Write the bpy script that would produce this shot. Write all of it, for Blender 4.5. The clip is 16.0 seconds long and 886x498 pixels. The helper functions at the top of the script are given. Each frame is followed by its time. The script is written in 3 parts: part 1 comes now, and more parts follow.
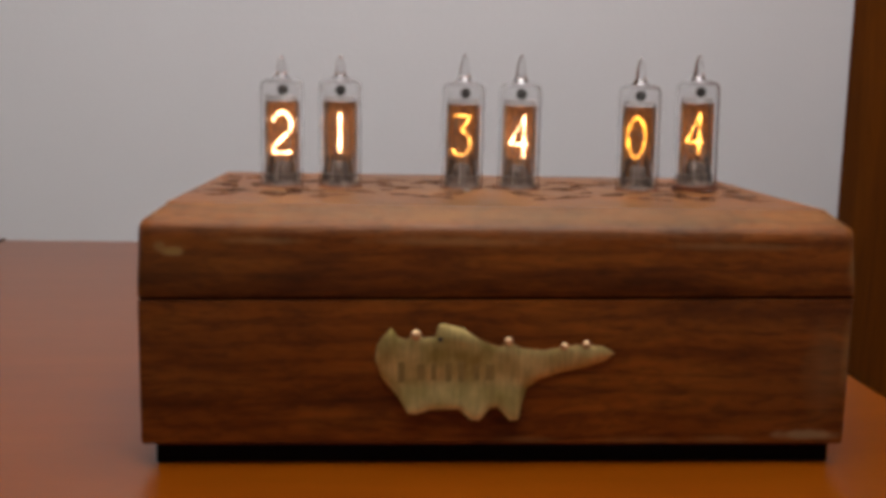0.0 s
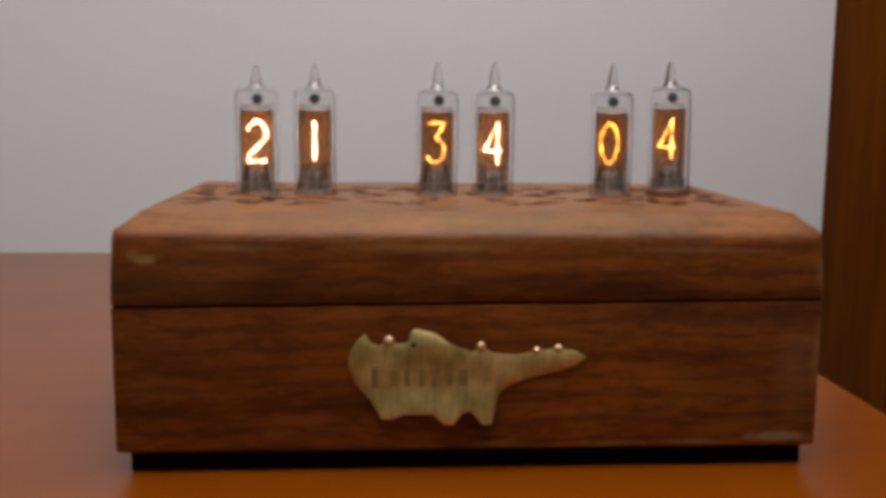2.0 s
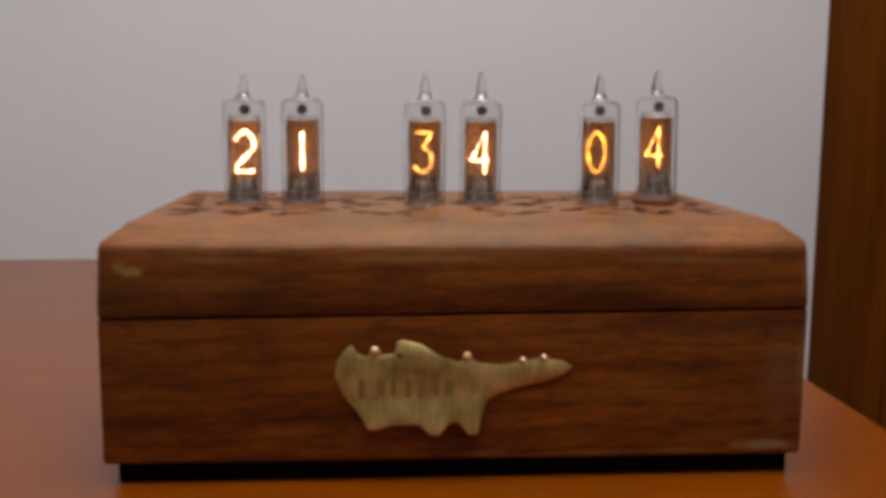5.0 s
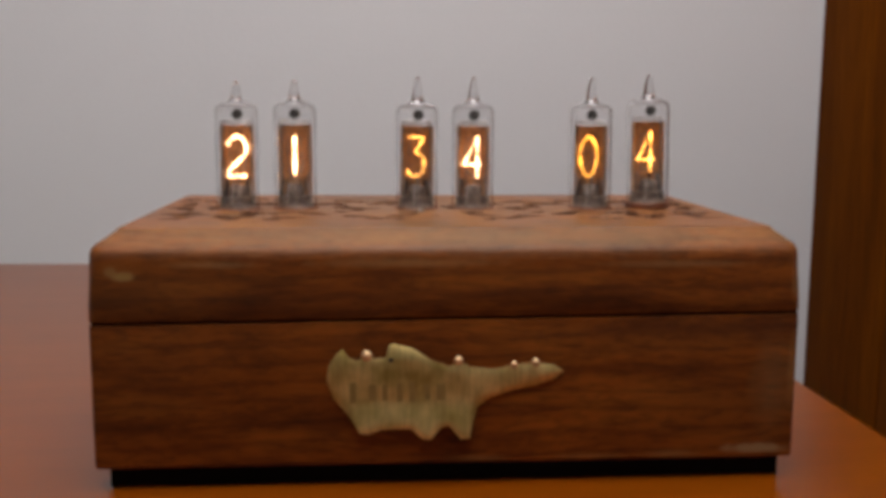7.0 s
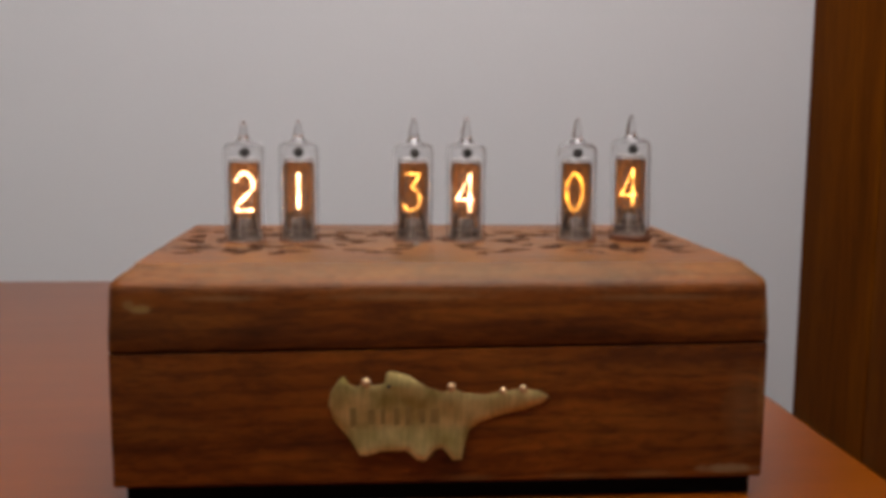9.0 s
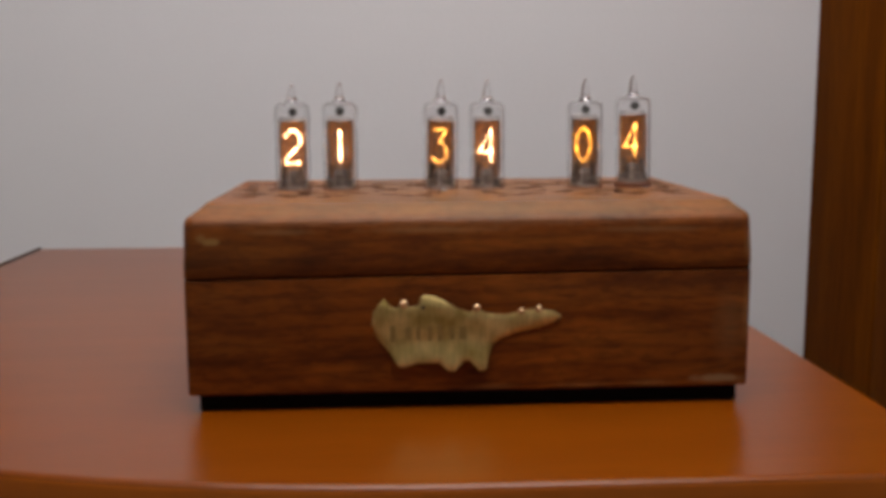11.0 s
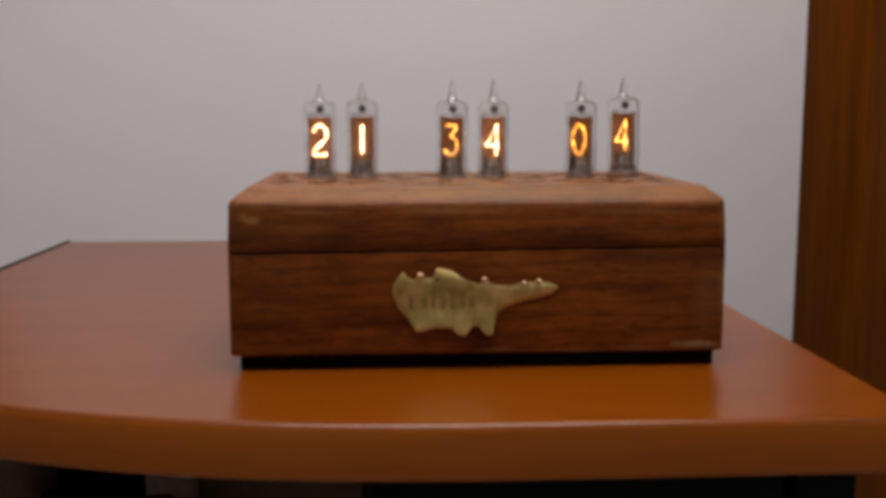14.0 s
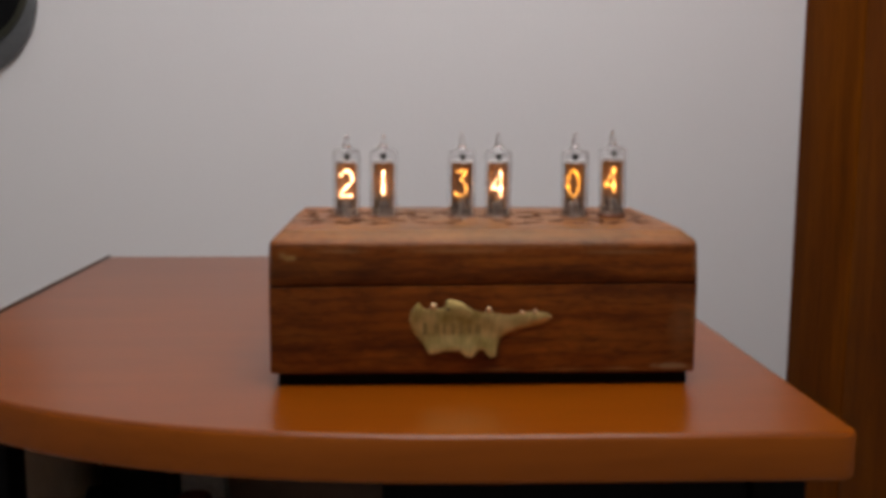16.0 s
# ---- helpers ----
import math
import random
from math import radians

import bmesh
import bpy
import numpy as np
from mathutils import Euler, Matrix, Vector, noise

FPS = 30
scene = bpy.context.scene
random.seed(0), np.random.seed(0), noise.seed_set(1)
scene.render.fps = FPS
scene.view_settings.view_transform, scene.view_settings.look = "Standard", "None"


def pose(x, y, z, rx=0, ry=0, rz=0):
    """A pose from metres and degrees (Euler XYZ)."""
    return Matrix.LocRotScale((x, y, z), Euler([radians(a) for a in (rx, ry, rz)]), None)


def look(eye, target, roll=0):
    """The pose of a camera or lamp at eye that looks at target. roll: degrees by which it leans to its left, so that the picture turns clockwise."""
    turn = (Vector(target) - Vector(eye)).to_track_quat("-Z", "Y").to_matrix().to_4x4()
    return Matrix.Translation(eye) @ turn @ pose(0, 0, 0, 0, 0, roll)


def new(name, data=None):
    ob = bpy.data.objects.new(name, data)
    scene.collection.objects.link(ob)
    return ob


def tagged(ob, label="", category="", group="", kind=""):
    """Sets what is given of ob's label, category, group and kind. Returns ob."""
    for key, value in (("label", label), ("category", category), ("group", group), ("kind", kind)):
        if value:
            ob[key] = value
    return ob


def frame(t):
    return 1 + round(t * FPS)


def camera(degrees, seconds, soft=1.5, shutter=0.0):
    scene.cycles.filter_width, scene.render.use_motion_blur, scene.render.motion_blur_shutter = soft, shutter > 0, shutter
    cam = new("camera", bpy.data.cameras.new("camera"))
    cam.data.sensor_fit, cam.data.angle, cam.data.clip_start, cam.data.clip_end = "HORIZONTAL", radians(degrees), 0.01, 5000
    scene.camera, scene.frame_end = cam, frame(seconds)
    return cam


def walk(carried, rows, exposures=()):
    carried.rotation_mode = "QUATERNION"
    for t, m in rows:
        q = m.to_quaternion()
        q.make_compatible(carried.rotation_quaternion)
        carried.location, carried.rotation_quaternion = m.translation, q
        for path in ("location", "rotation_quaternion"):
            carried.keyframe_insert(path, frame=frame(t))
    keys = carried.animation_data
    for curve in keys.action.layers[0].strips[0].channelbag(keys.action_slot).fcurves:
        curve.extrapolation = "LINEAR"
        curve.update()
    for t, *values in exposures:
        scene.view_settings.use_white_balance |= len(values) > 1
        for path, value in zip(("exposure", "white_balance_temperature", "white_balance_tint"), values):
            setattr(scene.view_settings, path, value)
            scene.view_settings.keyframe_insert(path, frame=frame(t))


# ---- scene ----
from mathutils import geometry

cam = camera(48.0, 16.0, soft=4.5)
Z0 = 0.74  # height of the table top
W, D = 0.1826, 0.116  # the clock's width and depth
PATH = [
    (0, (0.061, -0.2463, 0.8354), (0.0683, -0.122, 0.8161), 1.1),
    (0.5, (0.0622, -0.2489, 0.8375), (0.0702, -0.1246, 0.8187), 1.0),
    (1, (0.0673, -0.2523, 0.838), (0.0751, -0.128, 0.8193), 0.8),
    (1.5, (0.0651, -0.251, 0.8366), (0.0735, -0.1266, 0.8184), 0.7),
    (2, (0.066, -0.2485, 0.8349), (0.0743, -0.1242, 0.8168), 0.6),
    (2.5, (0.0669, -0.2483, 0.8351), (0.0752, -0.1239, 0.8168), 0.6),
    (3, (0.0657, -0.248, 0.8366), (0.0742, -0.1237, 0.8182), 0.6),
    (3.5, (0.0671, -0.248, 0.836), (0.0752, -0.1236, 0.818), 0.5),
    (4, (0.0671, -0.2475, 0.8351), (0.0755, -0.123, 0.817), 0.4),
    (4.5, (0.068, -0.2489, 0.8371), (0.0765, -0.1245, 0.8191), 0.4),
    (7, (0.0708, -0.2497, 0.8377), (0.0796, -0.1252, 0.8202), 0.3),
    (7.5, (0.0709, -0.2504, 0.8395), (0.0797, -0.1259, 0.8221), 0.3),
    (8, (0.0719, -0.2494, 0.8416), (0.0811, -0.1251, 0.8229), 0.2),
    (8.2, (0.0714, -0.25, 0.8445), (0.081, -0.1256, 0.8268), 0.5),
    (10.3, (0.0693, -0.3087, 0.849), (0.0774, -0.184, 0.8327), 0.1),
    (10.5, (0.0666, -0.3112, 0.8435), (0.074, -0.1867, 0.8264), 0.3),
    (11, (0.0646, -0.3143, 0.8388), (0.0714, -0.1899, 0.8206), -0.3),
    (11.5, (0.063, -0.3163, 0.8371), (0.0704, -0.1918, 0.8191), -0.0),
    (12, (0.0627, -0.3181, 0.8334), (0.0704, -0.1938, 0.8145), 0.1),
    (12.5, (0.0617, -0.3237, 0.8365), (0.0696, -0.1993, 0.8183), -0.1),
    (13, (0.0606, -0.3304, 0.8371), (0.0685, -0.206, 0.8189), -0.2),
    (13.5, (0.0598, -0.3431, 0.8392), (0.0672, -0.2185, 0.822), -0.2),
    (14, (0.0568, -0.3595, 0.8342), (0.0639, -0.2349, 0.8172), 0.0),
    (14.5, (0.0536, -0.3747, 0.8352), (0.06, -0.2501, 0.8177), 0.1),
    (15, (0.0509, -0.4031, 0.8476), (0.0559, -0.2783, 0.8313), 0.2),
    (15.5, (0.0533, -0.4164, 0.8586), (0.0573, -0.2918, 0.84), 0.2),
    (16, (0.0546, -0.4163, 0.8579), (0.0601, -0.2916, 0.8405), 0.3),
]
walk(cam, [(t, look(eye, target, roll)) for t, eye, target, roll in PATH])

# ---- world and light ----
world = bpy.data.worlds.new("room_ambient")
scene.world = world
world.use_nodes = True
world.node_tree.nodes["Background"].inputs["Color"].default_value = (0.75, 0.85, 1.0, 1)
world.node_tree.nodes["Background"].inputs["Strength"].default_value = 0.02
LAMP = (0.10, -0.13, 1.52)
LAMP_STRENGTH = 6.95
LAMP_RADIUS = 0.30
scene.view_settings.exposure = 0.0


# ---- materials ----
def material(name):
    m = bpy.data.materials.new(name)
    m.use_nodes = True
    nt = m.node_tree
    return m, nt, nt.nodes, nt.links, nt.nodes["Principled BSDF"]


def node(nodes, kind, **values):
    n = nodes.new(kind)
    for key, v in values.items():
        n.inputs[key].default_value = v
    return n


def mapped(nodes, links, scale, turn=(0, 0, 0)):
    """Object coordinates, stretched."""
    tc = nodes.new("ShaderNodeTexCoord")
    mp = nodes.new("ShaderNodeMapping")
    mp.inputs["Scale"].default_value = scale
    mp.inputs["Rotation"].default_value = turn
    links.new(tc.outputs["Object"], mp.inputs["Vector"])
    return mp.outputs["Vector"]


def ramp(nodes, links, value, stops):
    r = nodes.new("ShaderNodeValToRGB")
    while len(r.color_ramp.elements) < len(stops):
        r.color_ramp.elements.new(0.5)
    for e, (p, c) in zip(r.color_ramp.elements, stops):
        e.position, e.color = p, (*c, 1)
    links.new(value, r.inputs["Fac"])
    return r.outputs["Color"]


def mixed(nodes, links, a, b, fac, mode="MIX"):
    m = nodes.new("ShaderNodeMix")
    m.data_type, m.blend_type = "RGBA", mode
    for slot, v in ((0, fac), (6, a), (7, b)):
        if isinstance(v, (int, float)):
            m.inputs[slot].default_value = v
        elif isinstance(v, tuple):
            m.inputs[slot].default_value = (*v, 1)
        else:
            links.new(v, m.inputs[slot])
    return m.outputs[2]


def bumped(nodes, links, height, bsdf, strength, distance):
    b = node(nodes, "ShaderNodeBump", Strength=strength, Distance=distance)
    links.new(height, b.inputs["Height"])
    links.new(b.outputs["Normal"], bsdf.inputs["Normal"])


def wood(name, dark, mid, light, scale, rough, coat=0.0, streak=0.5, pits=0.15, shine=0.5, detail=5.0, even=False):
    """Grain that runs along the axis with the smallest scale."""
    m, nt, nodes, links, b = material(name)
    v = mapped(nodes, links, scale)
    bend = node(nodes, "ShaderNodeTexNoise", Scale=0.6, Detail=3.0)
    links.new(v, bend.inputs["Vector"])
    warped = nodes.new("ShaderNodeVectorMath")
    warped.operation = "MULTIPLY_ADD"
    links.new(bend.outputs["Color"], warped.inputs[0])
    warped.inputs[1].default_value = (1.4, 1.4, 1.4)
    links.new(v, warped.inputs[2])
    broad = node(nodes, "ShaderNodeTexNoise", Scale=1.0, Detail=detail, Roughness=0.6)
    links.new(warped.outputs[0], broad.inputs["Vector"])
    fine = node(nodes, "ShaderNodeTexNoise", Scale=6.5, Detail=6.0, Roughness=0.7)
    links.new(warped.outputs[0], fine.inputs["Vector"])
    base = ramp(nodes, links, broad.outputs["Fac"], [(0.34, dark), (0.5, mid), (0.68, light)])
    lines = ramp(nodes, links, fine.outputs["Fac"], [(0.38, (0.38, 0.35, 0.33)), (0.54, (1, 1, 1))])
    col = mixed(nodes, links, base, lines, streak, "MULTIPLY")
    links.new(col, b.inputs["Base Color"])
    rr = nodes.new("ShaderNodeMapRange")
    rr.inputs["To Min"].default_value, rr.inputs["To Max"].default_value = rough * 0.85, rough * 1.15
    links.new(broad.outputs["Fac"], rr.inputs["Value"])
    b.inputs["Roughness"].default_value = rough
    if not even:
        links.new(rr.outputs["Result"], b.inputs["Roughness"])
    b.inputs["Coat Weight"].default_value = coat
    b.inputs["Specular IOR Level"].default_value = shine
    b.inputs["Coat Roughness"].default_value = 0.12
    if pits:
        bumped(nodes, links, fine.outputs["Fac"], b, pits, 0.0006)
    return m, nodes, links, b, col


def spot(nodes, links, centre, size, edge=0.35):
    """A mask of 0 to 1 round a marked place, with a ragged edge."""
    tc = nodes.new("ShaderNodeTexCoord")
    sub = nodes.new("ShaderNodeVectorMath")
    sub.operation = "SUBTRACT"
    links.new(tc.outputs["Object"], sub.inputs[0])
    sub.inputs[1].default_value = centre
    div = nodes.new("ShaderNodeVectorMath")
    div.operation = "DIVIDE"
    links.new(sub.outputs[0], div.inputs[0])
    div.inputs[1].default_value = size
    ln = nodes.new("ShaderNodeVectorMath")
    ln.operation = "LENGTH"
    links.new(div.outputs[0], ln.inputs[0])
    ns = node(nodes, "ShaderNodeTexNoise", Scale=320.0, Detail=3.0)
    links.new(tc.outputs["Object"], ns.inputs["Vector"])
    add = nodes.new("ShaderNodeMath")
    add.operation = "MULTIPLY_ADD"
    links.new(ns.outputs["Fac"], add.inputs[0])
    add.inputs[1].default_value = 1.1
    links.new(ln.outputs["Value"], add.inputs[2])
    mr = nodes.new("ShaderNodeMapRange")
    mr.inputs["From Min"].default_value, mr.inputs["From Max"].default_value = 1.5 - edge, 1.5 + edge
    mr.inputs["To Min"].default_value, mr.inputs["To Max"].default_value = 1.0, 0.0
    links.new(add.outputs[0], mr.inputs["Value"])
    return mr.outputs["Result"]


def plain(name, colour, rough, metal=0.0, grain=0.0, size=200.0, spread=0.15, shine=0.5):
    m, nt, nodes, links, b = material(name)
    v = mapped(nodes, links, (1, 1, 1))
    n = node(nodes, "ShaderNodeTexNoise", Scale=size, Detail=4.0)
    links.new(v, n.inputs["Vector"])
    lo = tuple(c * (1 - spread) for c in colour)
    hi = tuple(min(1, c * (1 + spread)) for c in colour)
    links.new(ramp(nodes, links, n.outputs["Fac"], [(0.3, lo), (0.7, hi)]), b.inputs["Base Color"])
    b.inputs["Roughness"].default_value, b.inputs["Metallic"].default_value = rough, metal
    b.inputs["Specular IOR Level"].default_value = shine
    if grain:
        bumped(nodes, links, n.outputs["Fac"], b, grain, 0.0005)
    return m


def glowing(name, colour, strength, spread=0.0):
    m, nt, nodes, links, b = material(name)
    b.inputs["Base Color"].default_value = (0.3, 0.12, 0.04, 1)
    b.inputs["Emission Color"].default_value = (*colour, 1)
    b.inputs["Emission Strength"].default_value = strength
    if spread:
        v = mapped(nodes, links, (1, 1, 1))
        n = node(nodes, "ShaderNodeTexNoise", Scale=330.0, Detail=1.0)
        links.new(v, n.inputs["Vector"])
        r = nodes.new("ShaderNodeMapRange")
        for key, x in (("From Min", 0.38), ("From Max", 0.68), ("To Min", strength * (1 - spread)), ("To Max", strength * (1 + 2 * spread))):
            r.inputs[key].default_value = x
        links.new(n.outputs["Fac"], r.inputs["Value"])
        links.new(r.outputs["Result"], b.inputs["Emission Strength"])
    return m


def box_wood():
    """Worn rosewood: fine grain, wavy growth lines, broad darker figure, worn edges, a few chips, painted light on top.
    """
    m, nodes, links, b, col = wood("worn_rosewood", (0.176, 0.041, 0.0022), (0.238, 0.059, 0.0036), (0.315, 0.091, 0.0074),
                                   (22, 80, 110), 0.46, streak=0.60, pits=0.4, shine=0.26)
    wave = node(nodes, "ShaderNodeTexWave", Scale=1.0, Distortion=5.5, Detail=3.0)
    wave.inputs["Detail Scale"].default_value = 1.3
    wave.inputs["Detail Roughness"].default_value = 0.6
    wave.bands_direction = "Z"
    links.new(mapped(nodes, links, (16, 50, 58), (0, radians(5), 0)), wave.inputs["Vector"])
    lines = ramp(nodes, links, wave.outputs["Fac"], [(0.06, (0.50, 0.42, 0.40)), (0.34, (1, 1, 1))])
    col = mixed(nodes, links, col, lines, 0.5, "MULTIPLY")
    broad = node(nodes, "ShaderNodeTexNoise", Scale=1.0, Detail=4.0, Roughness=0.62)
    links.new(mapped(nodes, links, (30, 40, 85), (0, radians(-7), 0)), broad.inputs["Vector"])
    figure = ramp(nodes, links, broad.outputs["Fac"], [(0.36, (0.42, 0.38, 0.40)), (0.50, (0.88, 0.88, 0.88)), (0.66, (1.0, 1.0, 0.95))])
    pale = mixed(nodes, links, col, figure, 0.85, "MULTIPLY")
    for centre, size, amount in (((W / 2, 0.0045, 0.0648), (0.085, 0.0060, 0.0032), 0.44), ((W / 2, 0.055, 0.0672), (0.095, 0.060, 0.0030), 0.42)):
        lit_faces = nodes.new("ShaderNodeMath")  # front bevel and top paler: caught light painted in, with some rubbing
        lit_faces.operation = "MULTIPLY"
        links.new(spot(nodes, links, centre, size, 0.9), lit_faces.inputs[0])
        lit_faces.inputs[1].default_value = amount
        pale = mixed(nodes, links, pale, (0.30, 0.172, 0.072), lit_faces.outputs[0])
    marks = (((0.012, 0.0525), (0.021, 0.008), 0.34, (0.055, 0.026, 0.006), 0.9),  # dark ends and patches
             ((0.158, 0.0405), (0.030, 0.0035), 0.50, (0.048, 0.013, 0.004), 0.8),
             ((0.010, 0.027), (0.020, 0.013), 0.30, (0.060, 0.018, 0.005), 0.9),
             ((0.168, 0.020), (0.022, 0.010), 0.32, (0.060, 0.020, 0.005), 0.9),
             ((0.046, 0.0465), (0.030, 0.0028), 0.35, (0.055, 0.014, 0.004), 0.8),
             ((0.172, 0.0085), (0.008, 0.0013), 1.0, (0.30, 0.19, 0.09), 0.35),  # the chip at the lower corner
             ((0.0085, 0.0560), (0.0026, 0.0012), 0.9, (0.30, 0.17, 0.05), 0.35),  # the nick in the lid
             ((0.0055, 0.0572), (0.0016, 0.0014), 0.6, (0.28, 0.16, 0.05), 0.35),
             ((0.176, 0.026), (0.004, 0.009), 0.3, (0.25, 0.15, 0.06), 0.8),
             ((0.150, 0.0072), (0.007, 0.0009), 0.5, (0.33, 0.17, 0.055), 0.6), ((0.128, 0.0070), (0.009, 0.0008), 0.35, (0.33, 0.17, 0.055), 0.6),
             ((0.098, 0.0072), (0.006, 0.0008), 0.4, (0.33, 0.17, 0.055), 0.6), ((0.1815, 0.030), (0.0011, 0.008), 0.5, (0.33, 0.17, 0.055), 0.6),
             ((0.1815, 0.053), (0.0012, 0.004), 0.45, (0.33, 0.17, 0.055), 0.6), ((0.080, 0.0590), (0.020, 0.0009), 0.4, (0.36, 0.19, 0.07), 0.6),
             ((0.150, 0.0585), (0.016, 0.0008), 0.35, (0.36, 0.19, 0.07), 0.6), ((0.030, 0.0588), (0.010, 0.0008), 0.35, (0.36, 0.19, 0.07), 0.6))
    for (x, z), (wide, high), amount, tone, edge in marks:
        worn = nodes.new("ShaderNodeMath")
        worn.operation = "MULTIPLY"
        links.new(spot(nodes, links, (x, 0.0, z), (wide, 0.004, high), edge), worn.inputs[0])
        worn.inputs[1].default_value = amount
        pale = mixed(nodes, links, pale, tone, worn.outputs[0])
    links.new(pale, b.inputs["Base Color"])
    return m


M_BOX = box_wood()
M_CARVED = wood("dark_carving", (0.052, 0.020, 0.009), (0.088, 0.036, 0.017), (0.13, 0.056, 0.027), (30, 60, 95), 0.65, pits=0.3, shine=0.2)[0]
M_TABLE = wood("cherry_laminate", (0.174, 0.0375, 0.0002), (0.194, 0.0425, 0.0003), (0.216, 0.049, 0.0004),
               (6, 45, 45), 0.28, streak=0.12, pits=0.0, shine=0.37, detail=3.0, even=True)[0]
# matte edge band, its colour lifted to carry front light the scene lacks
M_EDGE = wood("lit_cherry_edge_band", (0.325, 0.079, 0.0030), (0.360, 0.089, 0.0038), (0.395, 0.101, 0.0048),
              (3, 30, 30), 0.5, streak=0.12, pits=0.0, shine=0.3)[0]
M_WARDROBE = wood("wardrobe_veneer", (0.098, 0.0235, 0.0004), (0.142, 0.036, 0.0008), (0.190, 0.053, 0.0014),
                  (26, 18, 1.6), 0.75, streak=0.35, pits=0.05, shine=0.03)[0]
M_DARKEDGE = plain("dark_brown_edging", (0.05, 0.028, 0.014), 0.6)
M_DARKWOOD = plain("near_black_wood", (0.004, 0.003, 0.003), 0.8, grain=0.2, shine=0.1)


def painted_wall():
    m, nt, nodes, links, b = material("wall_paint")
    v = mapped(nodes, links, (1, 1, 1))
    big = node(nodes, "ShaderNodeTexNoise", Scale=2.2, Detail=3.0)
    fine = node(nodes, "ShaderNodeTexNoise", Scale=160.0, Detail=5.0)
    links.new(v, big.inputs["Vector"])
    links.new(v, fine.inputs["Vector"])
    links.new(ramp(nodes, links, big.outputs["Fac"], [(0.3, (0.77, 0.765, 0.775)), (0.7, (0.81, 0.805, 0.81))]), b.inputs["Base Color"])
    b.inputs["Roughness"].default_value = 0.85
    bumped(nodes, links, fine.outputs["Fac"], b, 0.12, 0.002)
    return m


M_WALL = painted_wall()
# floor out of view, made pale to bounce light up under the table
M_FLOOR = wood("pale_bounce_floor", (0.62, 0.55, 0.46), (0.68, 0.61, 0.52), (0.74, 0.67, 0.58), (2, 14, 14), 0.4, streak=0.15)[0]


def brushed_brass():
    m, nt, nodes, links, b = material("aged_brass")
    v = mapped(nodes, links, (900, 60, 110))
    n = node(nodes, "ShaderNodeTexNoise", Scale=1.0, Detail=4.0, Roughness=0.6)
    links.new(v, n.inputs["Vector"])
    big = node(nodes, "ShaderNodeTexNoise", Scale=120.0, Detail=3.0)
    links.new(mapped(nodes, links, (1, 1, 1)), big.inputs["Vector"])
    tone = ramp(nodes, links, big.outputs["Fac"], [(0.34, (0.48, 0.35, 0.10)), (0.66, (0.90, 0.68, 0.28))])
    lines = ramp(nodes, links, n.outputs["Fac"], [(0.35, (0.72, 0.70, 0.66)), (0.6, (1, 1, 1))])
    links.new(mixed(nodes, links, tone, lines, 0.8, "MULTIPLY"), b.inputs["Base Color"])
    b.inputs["Metallic"].default_value = 1.0
    b.inputs["Roughness"].default_value = 0.44
    bumped(nodes, links, n.outputs["Fac"], b, 0.25, 0.0003)
    return m


M_BRASS = brushed_brass()
M_NAIL = plain("bright_brass", (0.80, 0.54, 0.30), 0.55, 1.0)
M_ENGRAVE = plain("engraved_brass", (0.42, 0.32, 0.115), 0.5, 1.0)
M_STEEL = plain("dull_nickel", (0.34, 0.32, 0.30), 0.38, 0.9)
# cage paint is orange to put the digit's halo into the colour
M_CAGE = plain("glow_tinted_mesh", (0.58, 0.34, 0.17), 0.7, 0.0, 0.4, 900.0, 0.35)
M_CERAMIC = plain("white_ceramic", (0.47, 0.44, 0.42), 0.3)
M_GETTER = plain("getter_black", (0.045, 0.038, 0.034), 0.45, 0.2)
M_STEM = plain("grey_stem", (0.25, 0.185, 0.15), 0.45, 0.1, 0.5, 700.0, 0.5)
M_FOOT_RING = plain("brown_foot_ring", (0.15, 0.05, 0.02), 0.5)
M_DARKSTEM = plain("brown_stem", (0.14, 0.10, 0.075), 0.5, 0.0, 0.5, 700.0, 0.5)
M_LEAD = plain("bright_lead_wire", (0.50, 0.44, 0.39), 0.4, 0.7)
M_BLACK = plain("black_plastic", (0.0035, 0.0035, 0.004), 0.6, shine=0.12)
M_GREY = plain("dark_grey_frame", (0.085, 0.09, 0.095), 0.5)
M_OLIVE = plain("dull_olive_ring", (0.035, 0.036, 0.022), 0.6)
M_RED = plain("dark_red_cloth", (0.26, 0.018, 0.014), 0.8, grain=0.5)
M_BOARD = plain("pale_beige_board", (0.90, 0.78, 0.60), 0.7, grain=0.1, size=30.0, spread=0.08)
M_BACKBOARD = plain("brown_back_board", (0.30, 0.21, 0.15), 0.7, grain=0.1, size=40.0)
M_PAPER = plain("grey_paper", (0.72, 0.70, 0.66), 0.8)
M_DIGIT = {"bright": glowing("lit_digit_bright", (1.0, 0.52, 0.25), 8.0, 0.35),
           "warm": glowing("lit_digit_warm", (1.0, 0.40, 0.07), 4.2, 0.6),
           "dim": glowing("lit_digit_dim", (1.0, 0.38, 0.04), 3.2, 0.4)}
M_LAMP = glowing("lamp_globe", (1.0, 0.952, 0.952), LAMP_STRENGTH)


def glass():
    m, nt, nodes, links, b = material("tube_glass")
    b.inputs["Base Color"].default_value = (0.97, 0.97, 0.97, 1)
    b.inputs["Roughness"].default_value = 0.0
    b.inputs["IOR"].default_value = 1.32
    b.inputs["Transmission Weight"].default_value = 1.0
    return m


M_GLASS = glass()


